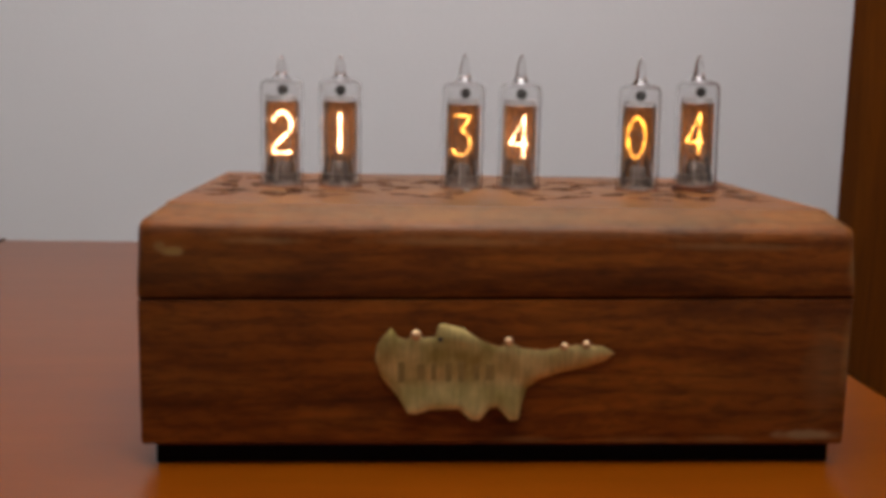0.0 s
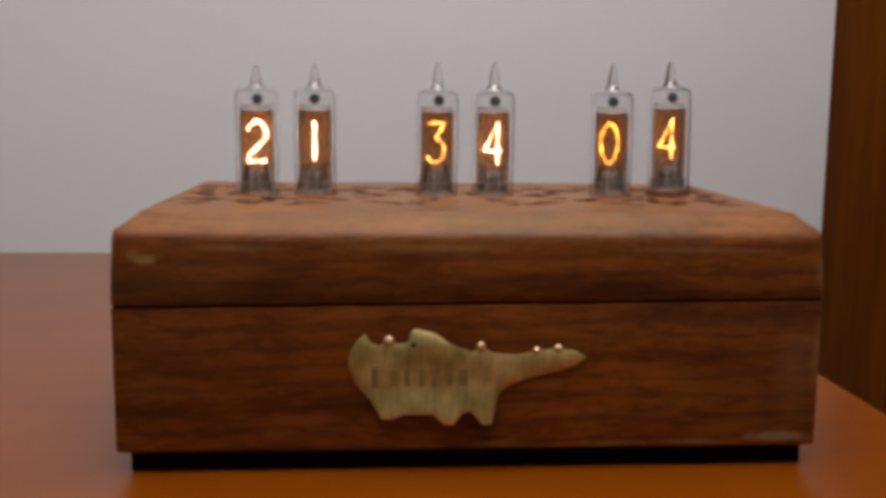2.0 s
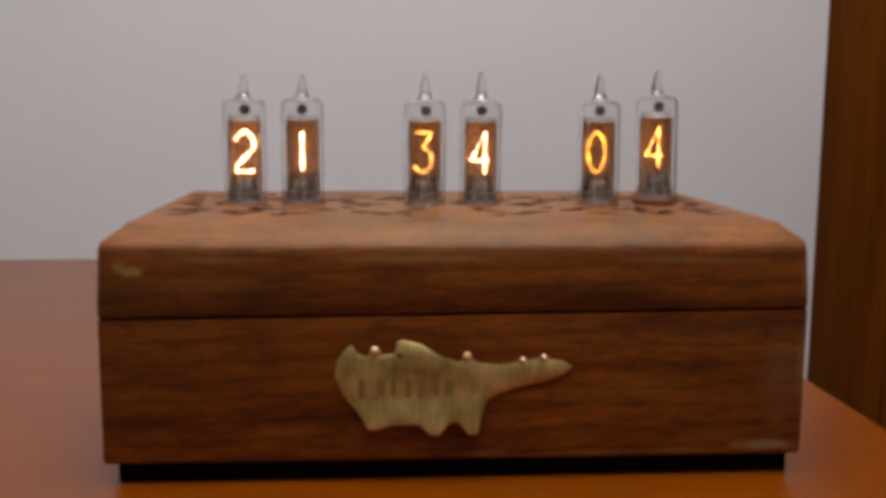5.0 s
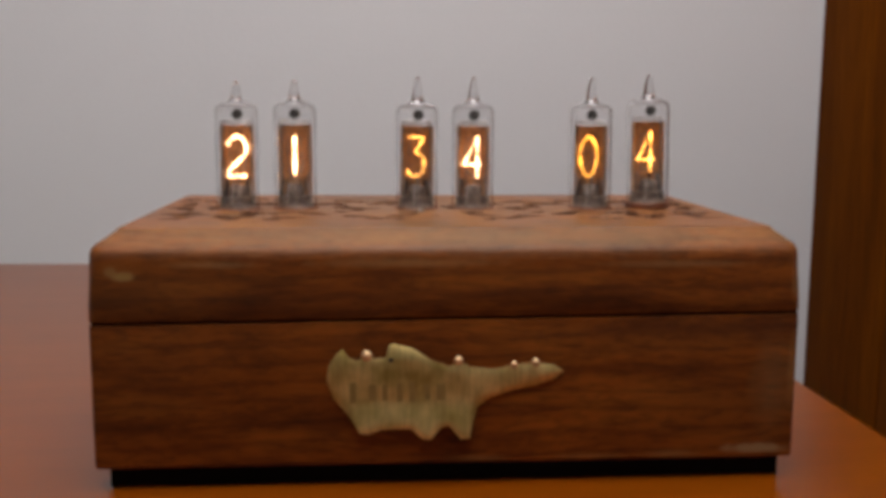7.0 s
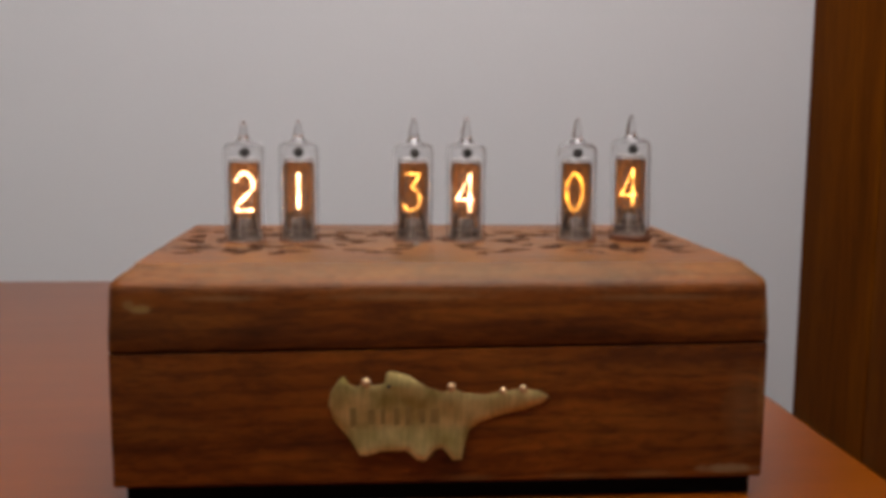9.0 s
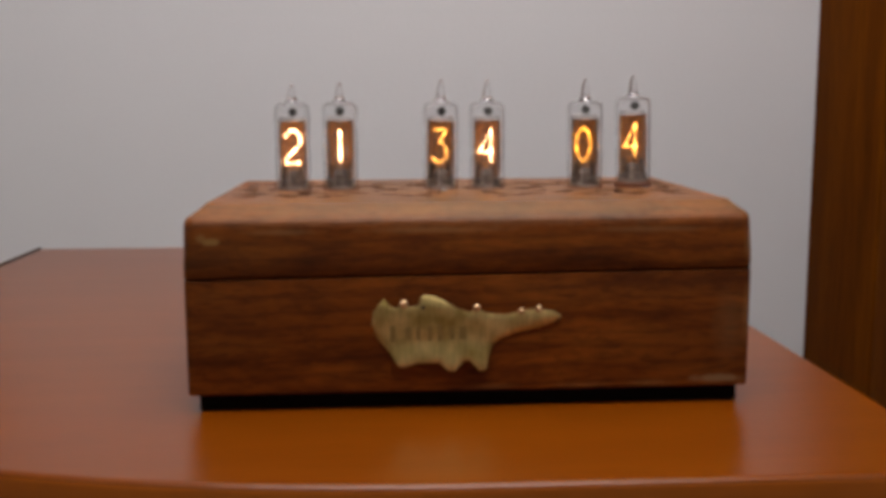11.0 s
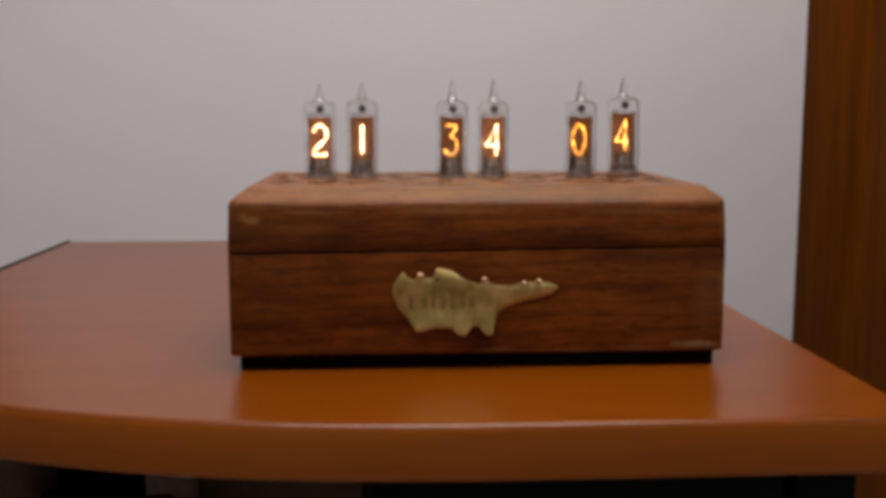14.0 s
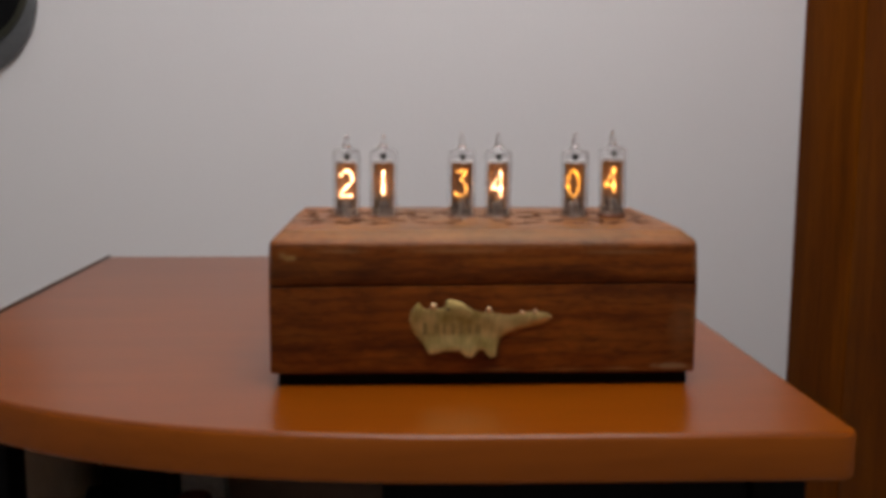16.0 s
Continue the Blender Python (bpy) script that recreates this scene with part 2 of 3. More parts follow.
# ---- mesh helpers ----
def box_bm(x0, x1, y0, y1, z0, z1, bevel=0.0, segments=2):
    bm = bmesh.new()
    bmesh.ops.create_cube(bm, size=1.0)
    for v in bm.verts:
        v.co = Vector((x0 if v.co.x < 0 else x1, y0 if v.co.y < 0 else y1, z0 if v.co.z < 0 else z1))
    if bevel:
        bmesh.ops.bevel(bm, geom=list(bm.edges), offset=bevel, segments=segments, profile=0.5, affect="EDGES", clamp_overlap=True)
    return bm


def lathe_bm(profile, sides=40, centre=(0, 0)):
    """profile: (radius, z) from bottom to top; ends of radius 0 are closed."""
    bm = bmesh.new()
    rings = []
    for r, z in profile:
        if r < 1e-6:
            rings.append([bm.verts.new((centre[0], centre[1], z))])
        else:
            rings.append([bm.verts.new((centre[0] + r * math.cos(2 * math.pi * k / sides), centre[1] + r * math.sin(2 * math.pi * k / sides), z)) for k in range(sides)])
    for a, b in zip(rings, rings[1:]):
        for k in range(sides):
            j = (k + 1) % sides
            if len(a) == 1 and len(b) == 1:
                continue
            if len(a) == 1:
                bm.faces.new((a[0], b[k], b[j]))
            elif len(b) == 1:
                bm.faces.new((a[k], a[j], b[0]))
            else:
                bm.faces.new((a[k], a[j], b[j], b[k]))
    bmesh.ops.recalc_face_normals(bm, faces=bm.faces)
    return bm


def prism_bm(outline, z0, z1, bevel=0.0, segments=3):
    bm = bmesh.new()
    low = [bm.verts.new((x, y, z0)) for x, y in outline]
    high = [bm.verts.new((x, y, z1)) for x, y in outline]
    n = len(outline)
    top, bottom = bm.faces.new(high), bm.faces.new(low[::-1])
    for k in range(n):
        bm.faces.new((low[k], low[(k + 1) % n], high[(k + 1) % n], high[k]))
    bmesh.ops.recalc_face_normals(bm, faces=bm.faces)
    if bevel:
        rim = list({e for f in (top, bottom) for e in f.edges})
        bmesh.ops.bevel(bm, geom=rim, offset=bevel, segments=segments, profile=0.5, affect="EDGES")
    return bm


def part(name, bm, mat, parent=None, label="", smooth=True):
    me = bpy.data.meshes.new(name)
    bm.to_mesh(me)
    bm.free()
    me.materials.append(mat)
    if smooth:
        for p in me.polygons:
            p.use_smooth = True
        me.set_sharp_from_angle(angle=radians(38))
    ob = new(name, me)
    if parent:
        ob.parent = parent
    if label:
        tagged(ob, label)
    return ob


def thing(name, at, label, category, kind="", group=""):
    ob = new(name)
    ob.empty_display_size = 0.02
    ob.location = at
    return tagged(ob, label, category, group, kind)


def structure(name, bm, mat, label, category, smooth=False):
    return tagged(part(name, bm, mat, None, "", smooth), label, category, "", "structure")


# ---- the room ----
# walls out of view only close the room, sized for the bounced light
BACK, LEFT, RIGHT, FRONT, TOP = 0.77, -2.7, 2.3, -3.6, 2.7
structure("floor", box_bm(LEFT - 0.1, RIGHT + 0.1, FRONT - 0.1, BACK + 0.1, -0.1, 0), M_FLOOR, "pale beige floor of the room, unseen, brightened to bounce light", "floor")
structure("ceiling", box_bm(LEFT - 0.1, RIGHT + 0.1, FRONT - 0.1, BACK + 0.1, TOP, TOP + 0.1), M_WALL, "plain white painted ceiling of the room", "ceiling")
structure("wall_north", box_bm(LEFT - 0.1, RIGHT + 0.1, BACK, BACK + 0.1, 0.001, TOP - 0.001), M_WALL, "plain off-white painted wall behind the table", "wall")
structure("wall_south", box_bm(LEFT - 0.1, RIGHT + 0.1, FRONT - 0.1, FRONT, 0.001, TOP - 0.001), M_WALL, "plain off-white painted wall", "wall")
structure("wall_west", box_bm(LEFT - 0.1, LEFT, FRONT + 0.001, BACK - 0.001, 0.001, TOP - 0.001), M_WALL, "plain off-white painted wall", "wall")
structure("wall_east", box_bm(RIGHT, RIGHT + 0.1, FRONT + 0.001, BACK - 0.001, 0.001, TOP - 0.001), M_WALL, "plain off-white painted wall", "wall")


# overhead light is inferred; this globe, cord and canopy are added, out of view
def pendant_lamp():
    (x, y, z), r = LAMP, LAMP_RADIUS
    lamp = thing("pendant_lamp", (x, y, z), "large white globe lamp, unseen, added as the overhead light", "lamp")
    part("globe", lathe_bm([(0.0, -r)] + [(r * math.sin(a), -r * math.cos(a)) for a in (0.4, 0.8, 1.2, 1.57, 1.95, 2.35, 2.75)] + [(0.0, r)], 32), M_LAMP, lamp)
    part("cord", lathe_bm([(0, r), (0.004, r), (0.004, TOP - z - 0.03), (0, TOP - z - 0.03)], 10), M_STEEL, lamp)
    part("canopy", lathe_bm([(0, TOP - z - 0.035), (0.045, TOP - z - 0.03), (0.05, TOP - z - 0.002), (0, TOP - z - 0.002)], 28), M_STEEL, lamp)


pendant_lamp()


def wardrobe():
    x0, x1, y0, y1, h = 0.5345, 1.45, 0.20, BACK - 0.002, 2.12
    w = thing("wardrobe", (x0, y1, 0), "tall reddish-brown wooden wardrobe standing against the wall", "wardrobe")

    def add(name, a, b, c, d, e, f, bevel=0.0015):
        part(name, box_bm(a - x0, b - x0, c - y1, d - y1, e, f, bevel), M_WARDROBE, w)
    add("side_panel", x0, x0 + 0.022, y0 + 0.022, 0.6100, 0.0, h)
    add("side_panel", x0, x0 + 0.022, 0.6150, y1, 0.0, h)
    part("joint_strip", box_bm(0.008, 0.020, 0.6102 - y1, 0.6148 - y1, 0.0, h - 0.001), M_DARKEDGE, w, "dark joint between two side boards", False)
    add("side_panel", x1 - 0.022, x1, y0 + 0.022, y1, 0.0, h)
    add("top_panel", x0 - 0.004, x1 + 0.004, y0 - 0.004, y1, h + 0.0005, h + 0.03)
    add("back_panel", x0 + 0.023, x1 - 0.023, y1 - 0.01, y1 - 0.001, 0.08, h - 0.001)
    add("plinth", x0 + 0.023, x1 - 0.023, y0 + 0.03, y0 + 0.05, 0.0, 0.079)
    mid = (x0 + x1) / 2
    for a, b, hx in ((x0, mid - 0.002, mid - 0.05), (mid + 0.002, x1, mid + 0.05)):
        d = part("door", box_bm(a - x0, b - x0, y0 - y1, y0 + 0.020 - y1, 0.085, h - 0.002, 0.002), M_WARDROBE, w)
        part("handle", box_bm(hx - 0.006 - x0, hx + 0.006 - x0, y0 - 0.028 - y1, y0 - 0.0005 - y1, 1.0, 1.14, 0.004), M_STEEL, d, "steel bar handle")


wardrobe()


def wall_disc():
    d = thing("wall_ornament", (-0.453, BACK, Z0 + 0.243), "round dark grey framed disc hanging on the wall", "wall decoration")
    turn = Matrix.Rotation(radians(90), 4, "X")
    plate = lathe_bm([(0, 0.001), (0.091, 0.001), (0.096, 0.006), (0.096, 0.012), (0.091, 0.0155), (0.070, 0.016), (0, 0.016)], 64)
    ring = lathe_bm([(0.074, 0.0165), (0.079, 0.0165), (0.080, 0.021), (0.077, 0.025), (0.074, 0.022), (0.074, 0.0165)], 64, (0.012, 0.018))
    face = lathe_bm([(0, 0.0165), (0.0735, 0.0165), (0.0735, 0.019), (0.05, 0.021), (0, 0.022)], 64, (0.012, 0.018))
    for name, bm, mat in (("back_plate", plate, M_GREY), ("inner_ring", ring, M_OLIVE), ("face", face, M_BLACK)):
        bm.transform(turn)
        part(name, bm, mat, d)


wall_disc()


# ---- the table ----
def table_outline():
    """Straight back and sides, a tight front corner at one end and a wide sweep at the other."""
    pts = [(-0.178, 0.388), (0.2268, 0.388)]
    for k in range(7):
        a = radians(90 * k / 6)
        pts.append((0.2198 + 0.007 * math.cos(a), -0.060 - 0.007 * math.sin(a)))
    cx, cy, a, b, e = 0.10, 0.12, 0.278, 0.187, 2 / 2.3
    for k in range(1, 41):
        u = math.pi / 2 * k / 40
        pts.append((cx - a * math.sin(u) ** e, cy - b * math.cos(u) ** e if k < 40 else cy))
    return pts[::-1]


def table():
    t = thing("side_table", (0, 0, 0), "glossy orange cherry-laminate table with a rounded corner", "table")
    bm = prism_bm(table_outline(), Z0 - 0.0188, Z0, 0.0022, 4)
    for axis, at in [((1, 0, 0), -0.16 + 0.02 * k) for k in range(20)] + [((0, 1, 0), -0.05 + 0.06 * k) for k in range(8)]:
        place = Vector(axis) * at
        bmesh.ops.bisect_plane(bm, geom=bm.verts[:] + bm.edges[:] + bm.faces[:], plane_co=place, plane_no=axis)
    part("tabletop", bm, M_TABLE, t).data.materials.append(M_EDGE)
    for f in t.children[0].data.polygons:
        f.material_index = 0 if f.normal.z > 0.45 else 1
        f.use_smooth = abs(f.normal.z) < 0.985
    part("edge_strip", box_bm(-0.1800, -0.1782, 0.125, 0.3895, Z0 - 0.017, Z0 + 0.0009, 0.0004), M_DARKEDGE, t, "thin dark edging strip")
    part("side_panel", box_bm(0.200, 0.2215, -0.032, 0.37, 0, Z0 - 0.0193, 0.001), M_BLACK, t, "black side panel")
    part("back_panel", box_bm(-0.1165, 0.199, 0.345, 0.363, 0.10, Z0 - 0.0193, 0.001), M_BACKBOARD, t, "brown back board under the top")
    # two made-up beige boards, in place of the shaded wall beyond the table
    part("back_panel", box_bm(-0.1695, -0.1175, 0.345, 0.363, 0.10, Z0 - 0.0193, 0.001), M_BOARD, t, "added pale beige board standing in for the shaded wall")
    part("side_panel", box_bm(-0.1765, -0.1705, 0.1115, 0.363, 0.02, Z0 - 0.0193, 0.001), M_BOARD, t, "added pale beige panel standing in for the shaded wall")
    part("leg", box_bm(-0.172, -0.147, 0.085, 0.110, 0, Z0 - 0.0193, 0.002), M_BLACK, t, "black panel leg")
    part("lower_shelf", box_bm(-0.1700, 0.044, 0.112, 0.344, Z0 - 0.33, Z0 - 0.312, 0.001), M_TABLE, t)


table()


def computer_case():
    c = thing("computer_case", (0.124, 0.16, 0), "black computer case standing under the table", "computer")
    part("body", box_bm(-0.0765, 0.0745, -0.19, 0.18, 0.012, Z0 - 0.024, 0.004), M_BLACK, c)
    for x in (-0.06, 0.06):
        for y in (-0.16, 0.15):
            part("foot", lathe_bm([(0, 0), (0.012, 0), (0.013, 0.0125), (0, 0.0125)], 16, (x, y)), M_BLACK, c)


computer_case()

SHELF = Z0 - 0.312


def shelf_clutter():
    b = thing("storage_box", (-0.1145, 0.29, SHELF), "dark open storage box on the shelf under the table", "box")
    part("body", box_bm(-0.040, 0.007, -0.03, 0.05, 0.0, 0.215, 0.003), M_BLACK, b)
    part("lid", box_bm(-0.043, 0.010, -0.033, 0.053, 0.2155, 0.235, 0.004), M_BLACK, b)
    j = thing("spray_can", (-0.152, 0.245, SHELF), "slim dark can standing on the lower shelf", "can")
    part("body", lathe_bm([(0, 0), (0.0055, 0), (0.006, 0.002), (0.006, 0.150), (0.004, 0.156), (0, 0.156)], 24), M_BLACK, j)
    part("cap", lathe_bm([(0, 0.1563), (0.0065, 0.1565), (0.0085, 0.160), (0.0085, 0.168), (0.006, 0.173), (0, 0.175)], 20), M_BLACK, j)
    r = thing("red_pouch", (-0.083, 0.225, SHELF), "dark red rounded cloth pouch on the lower shelf", "pouch")
    part("body", lathe_bm([(0, 0), (0.016, 0.002), (0.019, 0.03), (0.020, 0.10), (0.018, 0.160), (0.011, 0.174), (0, 0.177)], 24), M_RED, r)
    p = thing("paper_stack", (-0.066, 0.30, SHELF), "small stack of grey papers leaning under the table", "paper")
    part("paper_block", box_bm(-0.040, -0.008, -0.012, 0.012, 0.0, 0.178, 0.002), M_PAPER, p)


shelf_clutter()


# ---- the clock ----
clock = thing("tube_clock", (0, 0, Z0), "worn brown wooden box clock with six lit glass digit tubes", "clock")


def seam(x):
    return 0.0437 + 0.0016 * x / W


def body():
    bm = box_bm(-0.0006, W, 0, D, 0.0058, 0.044, 0.0)
    for v in bm.verts:
        if v.co.z > 0.03:
            v.co.z = seam(v.co.x) - 0.0003
    upper = [e for e in bm.edges if all(v.co.z > 0.03 for v in e.verts)]
    lower = [e for e in bm.edges if e not in upper]
    bmesh.ops.bevel(bm, geom=lower, offset=0.0010, segments=3, profile=0.5, affect="EDGES")
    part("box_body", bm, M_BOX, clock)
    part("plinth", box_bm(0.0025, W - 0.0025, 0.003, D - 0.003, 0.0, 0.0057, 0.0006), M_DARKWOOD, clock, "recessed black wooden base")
    # near-black block that fills the seam below the lid
    part("lid_gap", box_bm(-0.0001, W - 0.0004, 0.0011, D - 0.0011, 0.040, 0.0475), M_DARKWOOD, clock, "dark filler in the gap under the lid", False)


body()


def leaf(x, y, cx, cy, length, width, angle):
    c, s = math.cos(angle), math.sin(angle)
    u, v = ((x - cx) * c + (y - cy) * s) / length, (-(x - cx) * s + (y - cy) * c) / width
    w = abs(v - 0.35 * (u * u - 0.3))
    return 1 - u * u - w * (1.0 + 0.6 * u)


def leaves():
    """Carved sprays, the same on both halves of the lid: offset from the middle, depth, length, width, angle (mm, degrees)."""
    spray = ((75, 42, 7, 2.6, 6), (60, 35, 6, 2.4, -12), (44, 33, 5, 2.3, 15), (37, 43, 6, 2.2, 50), (36, 74, 6, 3, -35), (25, 59, 7, 2.2, 20),
             (28, 82, 6, 2.6, 25), (46, 83, 7, 2.4, -18), (55, 74, 5, 2.6, 40), (67, 66, 6, 2.6, -50), (71, 84, 6, 2.6, 20), (12, 38, 5, 2, -25),
             (11, 77, 6, 2.4, 30), (5, 60, 4, 2.2, 90), (77, 57, 5, 2.2, 70), (25, 36, 4.5, 2, 0), (54, 45, 4, 2, 60), (79, 73, 4, 2, -60))
    out = []
    for dx, y, length, width, deg in spray:
        for s in (-1, 1):
            out.append((W / 2 + s * dx / 1000, y / 1000, 1.1 * length / 1000, 1.2 * width / 1000, radians(s * deg)))
    rng = random.Random(5)
    for k in range(46):
        dx, y, deg = rng.uniform(3, 82), rng.uniform(28, 92), rng.uniform(-80, 80)
        length, width = rng.uniform(2.6, 4.6), rng.uniform(1.3, 2.1)
        for s in (-1, 1):
            out.append((W / 2 + s * dx / 1000, y / 1000, length / 1000, width / 1000, radians(s * deg)))
    return out


def lid():
    """Chamfered lid whose flat top is carved."""
    bm = bmesh.new()
    top = 0.0672
    inner = (0.0056, W - 0.0056, 0.0092, D - 0.0092)
    nx, ny = 340, 170
    cut = leaves()
    grid = []
    for j in range(ny + 1):
        y = inner[2] + (inner[3] - inner[2]) * j / ny
        near = [c for c in cut if abs(c[1] - y) < 0.011]
        row = []
        for i in range(nx + 1):
            x = inner[0] + (inner[1] - inner[0]) * i / nx
            d = max((leaf(x, y, *c) for c in near if abs(c[0] - x) < 0.011), default=-1)
            z = top - 0.0023 * min(1, max(0, d * 3.0))
            row.append(bm.verts.new((x, y, z)))
        grid.append(row)
    for j in range(ny):
        for i in range(nx):
            f = bm.faces.new((grid[j][i], grid[j][i + 1], grid[j + 1][i + 1], grid[j + 1][i]))
            # cells cut deeper than 0.8 mm take the darker wood
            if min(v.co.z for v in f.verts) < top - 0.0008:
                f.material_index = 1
    edge = grid[0] + [r[-1] for r in grid[1:]] + grid[-1][-2::-1] + [r[0] for r in grid[-2:0:-1]]

    def ring(t, z, r, shear=False):
        """The rim between the flat top (t = 0) and the outer face (t = 1), its corners rounded by r in plan."""
        out = []
        x0, x1 = inner[0] * (1 - t) - 0.0006 * t, inner[1] + inner[0] * t
        y0, y1 = inner[2] * (1 - t), inner[3] + inner[2] * t
        for v in edge:
            x = x0 + (x1 - x0) * (v.co.x - inner[0]) / (inner[1] - inner[0])
            y = y0 + (y1 - y0) * (v.co.y - inner[2]) / (inner[3] - inner[2])
            away = Vector((x - min(max(x, x0 + r), x1 - r), y - min(max(y, y0 + r), y1 - r)))
            if away.x and away.y:
                x, y = Vector((x, y)) - away + away.normalized() * r
            out.append(bm.verts.new((x, y, seam(x) + z if shear else z)))
        return out
    prev = edge
    steps = [(0.05, 0.0671), (0.08, 0.0667), (0.11, 0.0665), (0.80, 0.0634), (0.91, 0.0627), (0.975, 0.0614), (1.0, 0.0594)]
    for t, z in steps:
        nxt = ring(t, z, 0.0005 + 0.0035 * t)
        for k in range(len(edge)):
            j = (k + 1) % len(edge)
            bm.faces.new((prev[k], nxt[k], nxt[j], prev[j]))
        prev = nxt
    for t, z, r in ((1.0, 0.0110, 0.0032), (1.0, 0.0060, 0.0018), (1.0, 0.0009, 0.0010), (0.97, 0.0005, 0.0010)):
        nxt = ring(t, z, r, True)
        for k in range(len(edge)):
            j = (k + 1) % len(edge)
            bm.faces.new((prev[k], nxt[k], nxt[j], prev[j]))
        prev = nxt
    bm.faces.new(prev)
    bmesh.ops.recalc_face_normals(bm, faces=bm.faces)
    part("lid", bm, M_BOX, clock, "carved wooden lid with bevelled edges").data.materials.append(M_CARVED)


lid()
part("screw", lathe_bm([(0, 0.0665), (0.0011, 0.0665), (0.0011, 0.0674), (0.0008, 0.0679), (0, 0.0681)], 16, (0.0850, 0.0475)), M_STEEL, clock, "small bright screw head")


def plate():
    """Brass plate cut like an island: a broad body with a tail."""
    shape = ((58.7, 29), (59.2, 32.4), (61, 35.2), (62.8, 37.0), (64.4, 34.6), (66.6, 33.8), (69, 35.2), (71, 34.2), (74, 34.6), (74.6, 37.6), (76, 38.1),
             (80.8, 36.9), (85.8, 33.6), (90.5, 32), (92.8, 33.4), (96, 31.7), (102, 31.2), (107, 32.2), (112, 32.8), (117.4, 32.2), (120, 30.6),
             (118, 28.8), (113, 27), (106.4, 25.6), (101, 23.8), (97.6, 21.5), (96.4, 18), (95.4, 13.6), (93.2, 13.4), (90, 16.8), (88, 16.3),
             (85.4, 13.4), (83.2, 13.6), (80, 16.2), (73, 16.1), (69.4, 15), (67.2, 15.1), (64.2, 19.8), (60.4, 24))
    rim = []
    for (x0, z0), (x1, z1) in zip(shape, shape[1:] + shape[:1]):
        n = max(1, round(math.hypot(x1 - x0, z1 - z0) / 0.8))
        rim += [Vector((x0 + (x1 - x0) * k / n, z0 + (z1 - z0) * k / n)) for k in range(n)]
    loop = np.array(rim)
    after = np.roll(loop, -1, 0)

    def inset(x, z):
        """Distance to the rim; negative outside."""
        p, d = np.array((x, z)), after - loop
        u = np.clip(((p - loop) * d).sum(1) / (d * d).sum(1), 0, 1)[:, None]
        away = np.sqrt(((loop + u * d - p) ** 2).sum(1)).min()
        crossed = (loop[:, 1] > z) != (after[:, 1] > z)
        at = loop[:, 0] + (z - loop[:, 1]) * d[:, 0] / np.where(crossed, d[:, 1], 1)
        return away if np.count_nonzero(crossed & (x < at)) % 2 else -away

    def lift(z):
        """The lower strip is bent outwards, the upper peaks lean back."""
        return 0.00023 * 0.7 * math.log1p(math.exp((22.8 - z) / 0.7)) - 0.00020 * max(0.0, z - 34.2)
    inner = [(Vector((x, z)), e) for x in np.arange(59, 120, 0.7) for z in np.arange(13.6, 38, 0.7) for e in (inset(x, z),) if e > 0.35]
    points, _, faces, *_ = geometry.delaunay_2d_cdt(rim + [p for p, _ in inner], [], [list(range(len(rim)))], 1, 1e-5)
    rise = [0.0] * len(rim) + [e for _, e in inner]
    bm = bmesh.new()
    front = []
    for p, e in zip(points, rise):
        dent = 0.00012 * noise.noise(Vector((p.x * 0.17, 0.3, p.y * 0.23))) * min(1, e / 2)
        front.append(bm.verts.new((p.x / 1000, -0.0008 - 0.0004 * (1 - math.exp(-e / 0.8)) + dent - lift(p.y), p.y / 1000)))
    for f in faces:
        bm.faces.new([front[k] for k in f])
    back = [bm.verts.new((p.x / 1000, 0.0004 - lift(p.y), p.y / 1000)) for p in rim]
    for k in range(len(rim)):
        j = (k + 1) % len(rim)
        bm.faces.new((front[k], front[j], back[j], back[k]))
    bmesh.ops.recalc_face_normals(bm, faces=bm.faces)
    p = part("name_plate", bm, M_BRASS, clock, "island-shaped engraved brass plate")
    for x, z, r in ((69.0, 35.2, 1.4), (92.6, 33.7, 1.2), (107.0, 32.4, 1.0), (112.6, 33.0, 1.1)):
        bm = lathe_bm([(r * 1e-3, 0.0), (r * 0.92e-3, 0.0004), (r * 0.6e-3, 0.00075), (0, 0.00095)], 20)
        bm.transform(Matrix.Translation((x / 1000, -0.0009, z / 1000)) @ Matrix.Rotation(radians(90), 4, "X"))
        part("nail", bm, M_NAIL, p, "shiny domed brass nail head")
    for x, h, w in ((65.4, 5.4, 1.6), (70.4, 4.2, 1.9), (73.6, 4.2, 1.3), (77.4, 4.8, 1.6), (80.6, 5.2, 1.5), (84.6, 3.8, 1.3), (88.0, 4.2, 2.2)):
        x, w = x / 1000, w / 2000
        part("engraved_bar", box_bm(x - w, x + w, -0.00135, -0.0010, 0.0256 - h / 2000, 0.0256 + h / 2000), M_ENGRAVE, p, "", False)
    hole = lathe_bm([(0, 0), (0.0006, 0), (0.0006, 0.0002), (0, 0.0002)], 16)
    hole.transform(Matrix.Translation((0.0752, -0.00105, 0.0341)) @ Matrix.Rotation(radians(90), 4, "X"))
    part("pin_hole", hole, M_GETTER, p, "small dark pin hole")


plate()


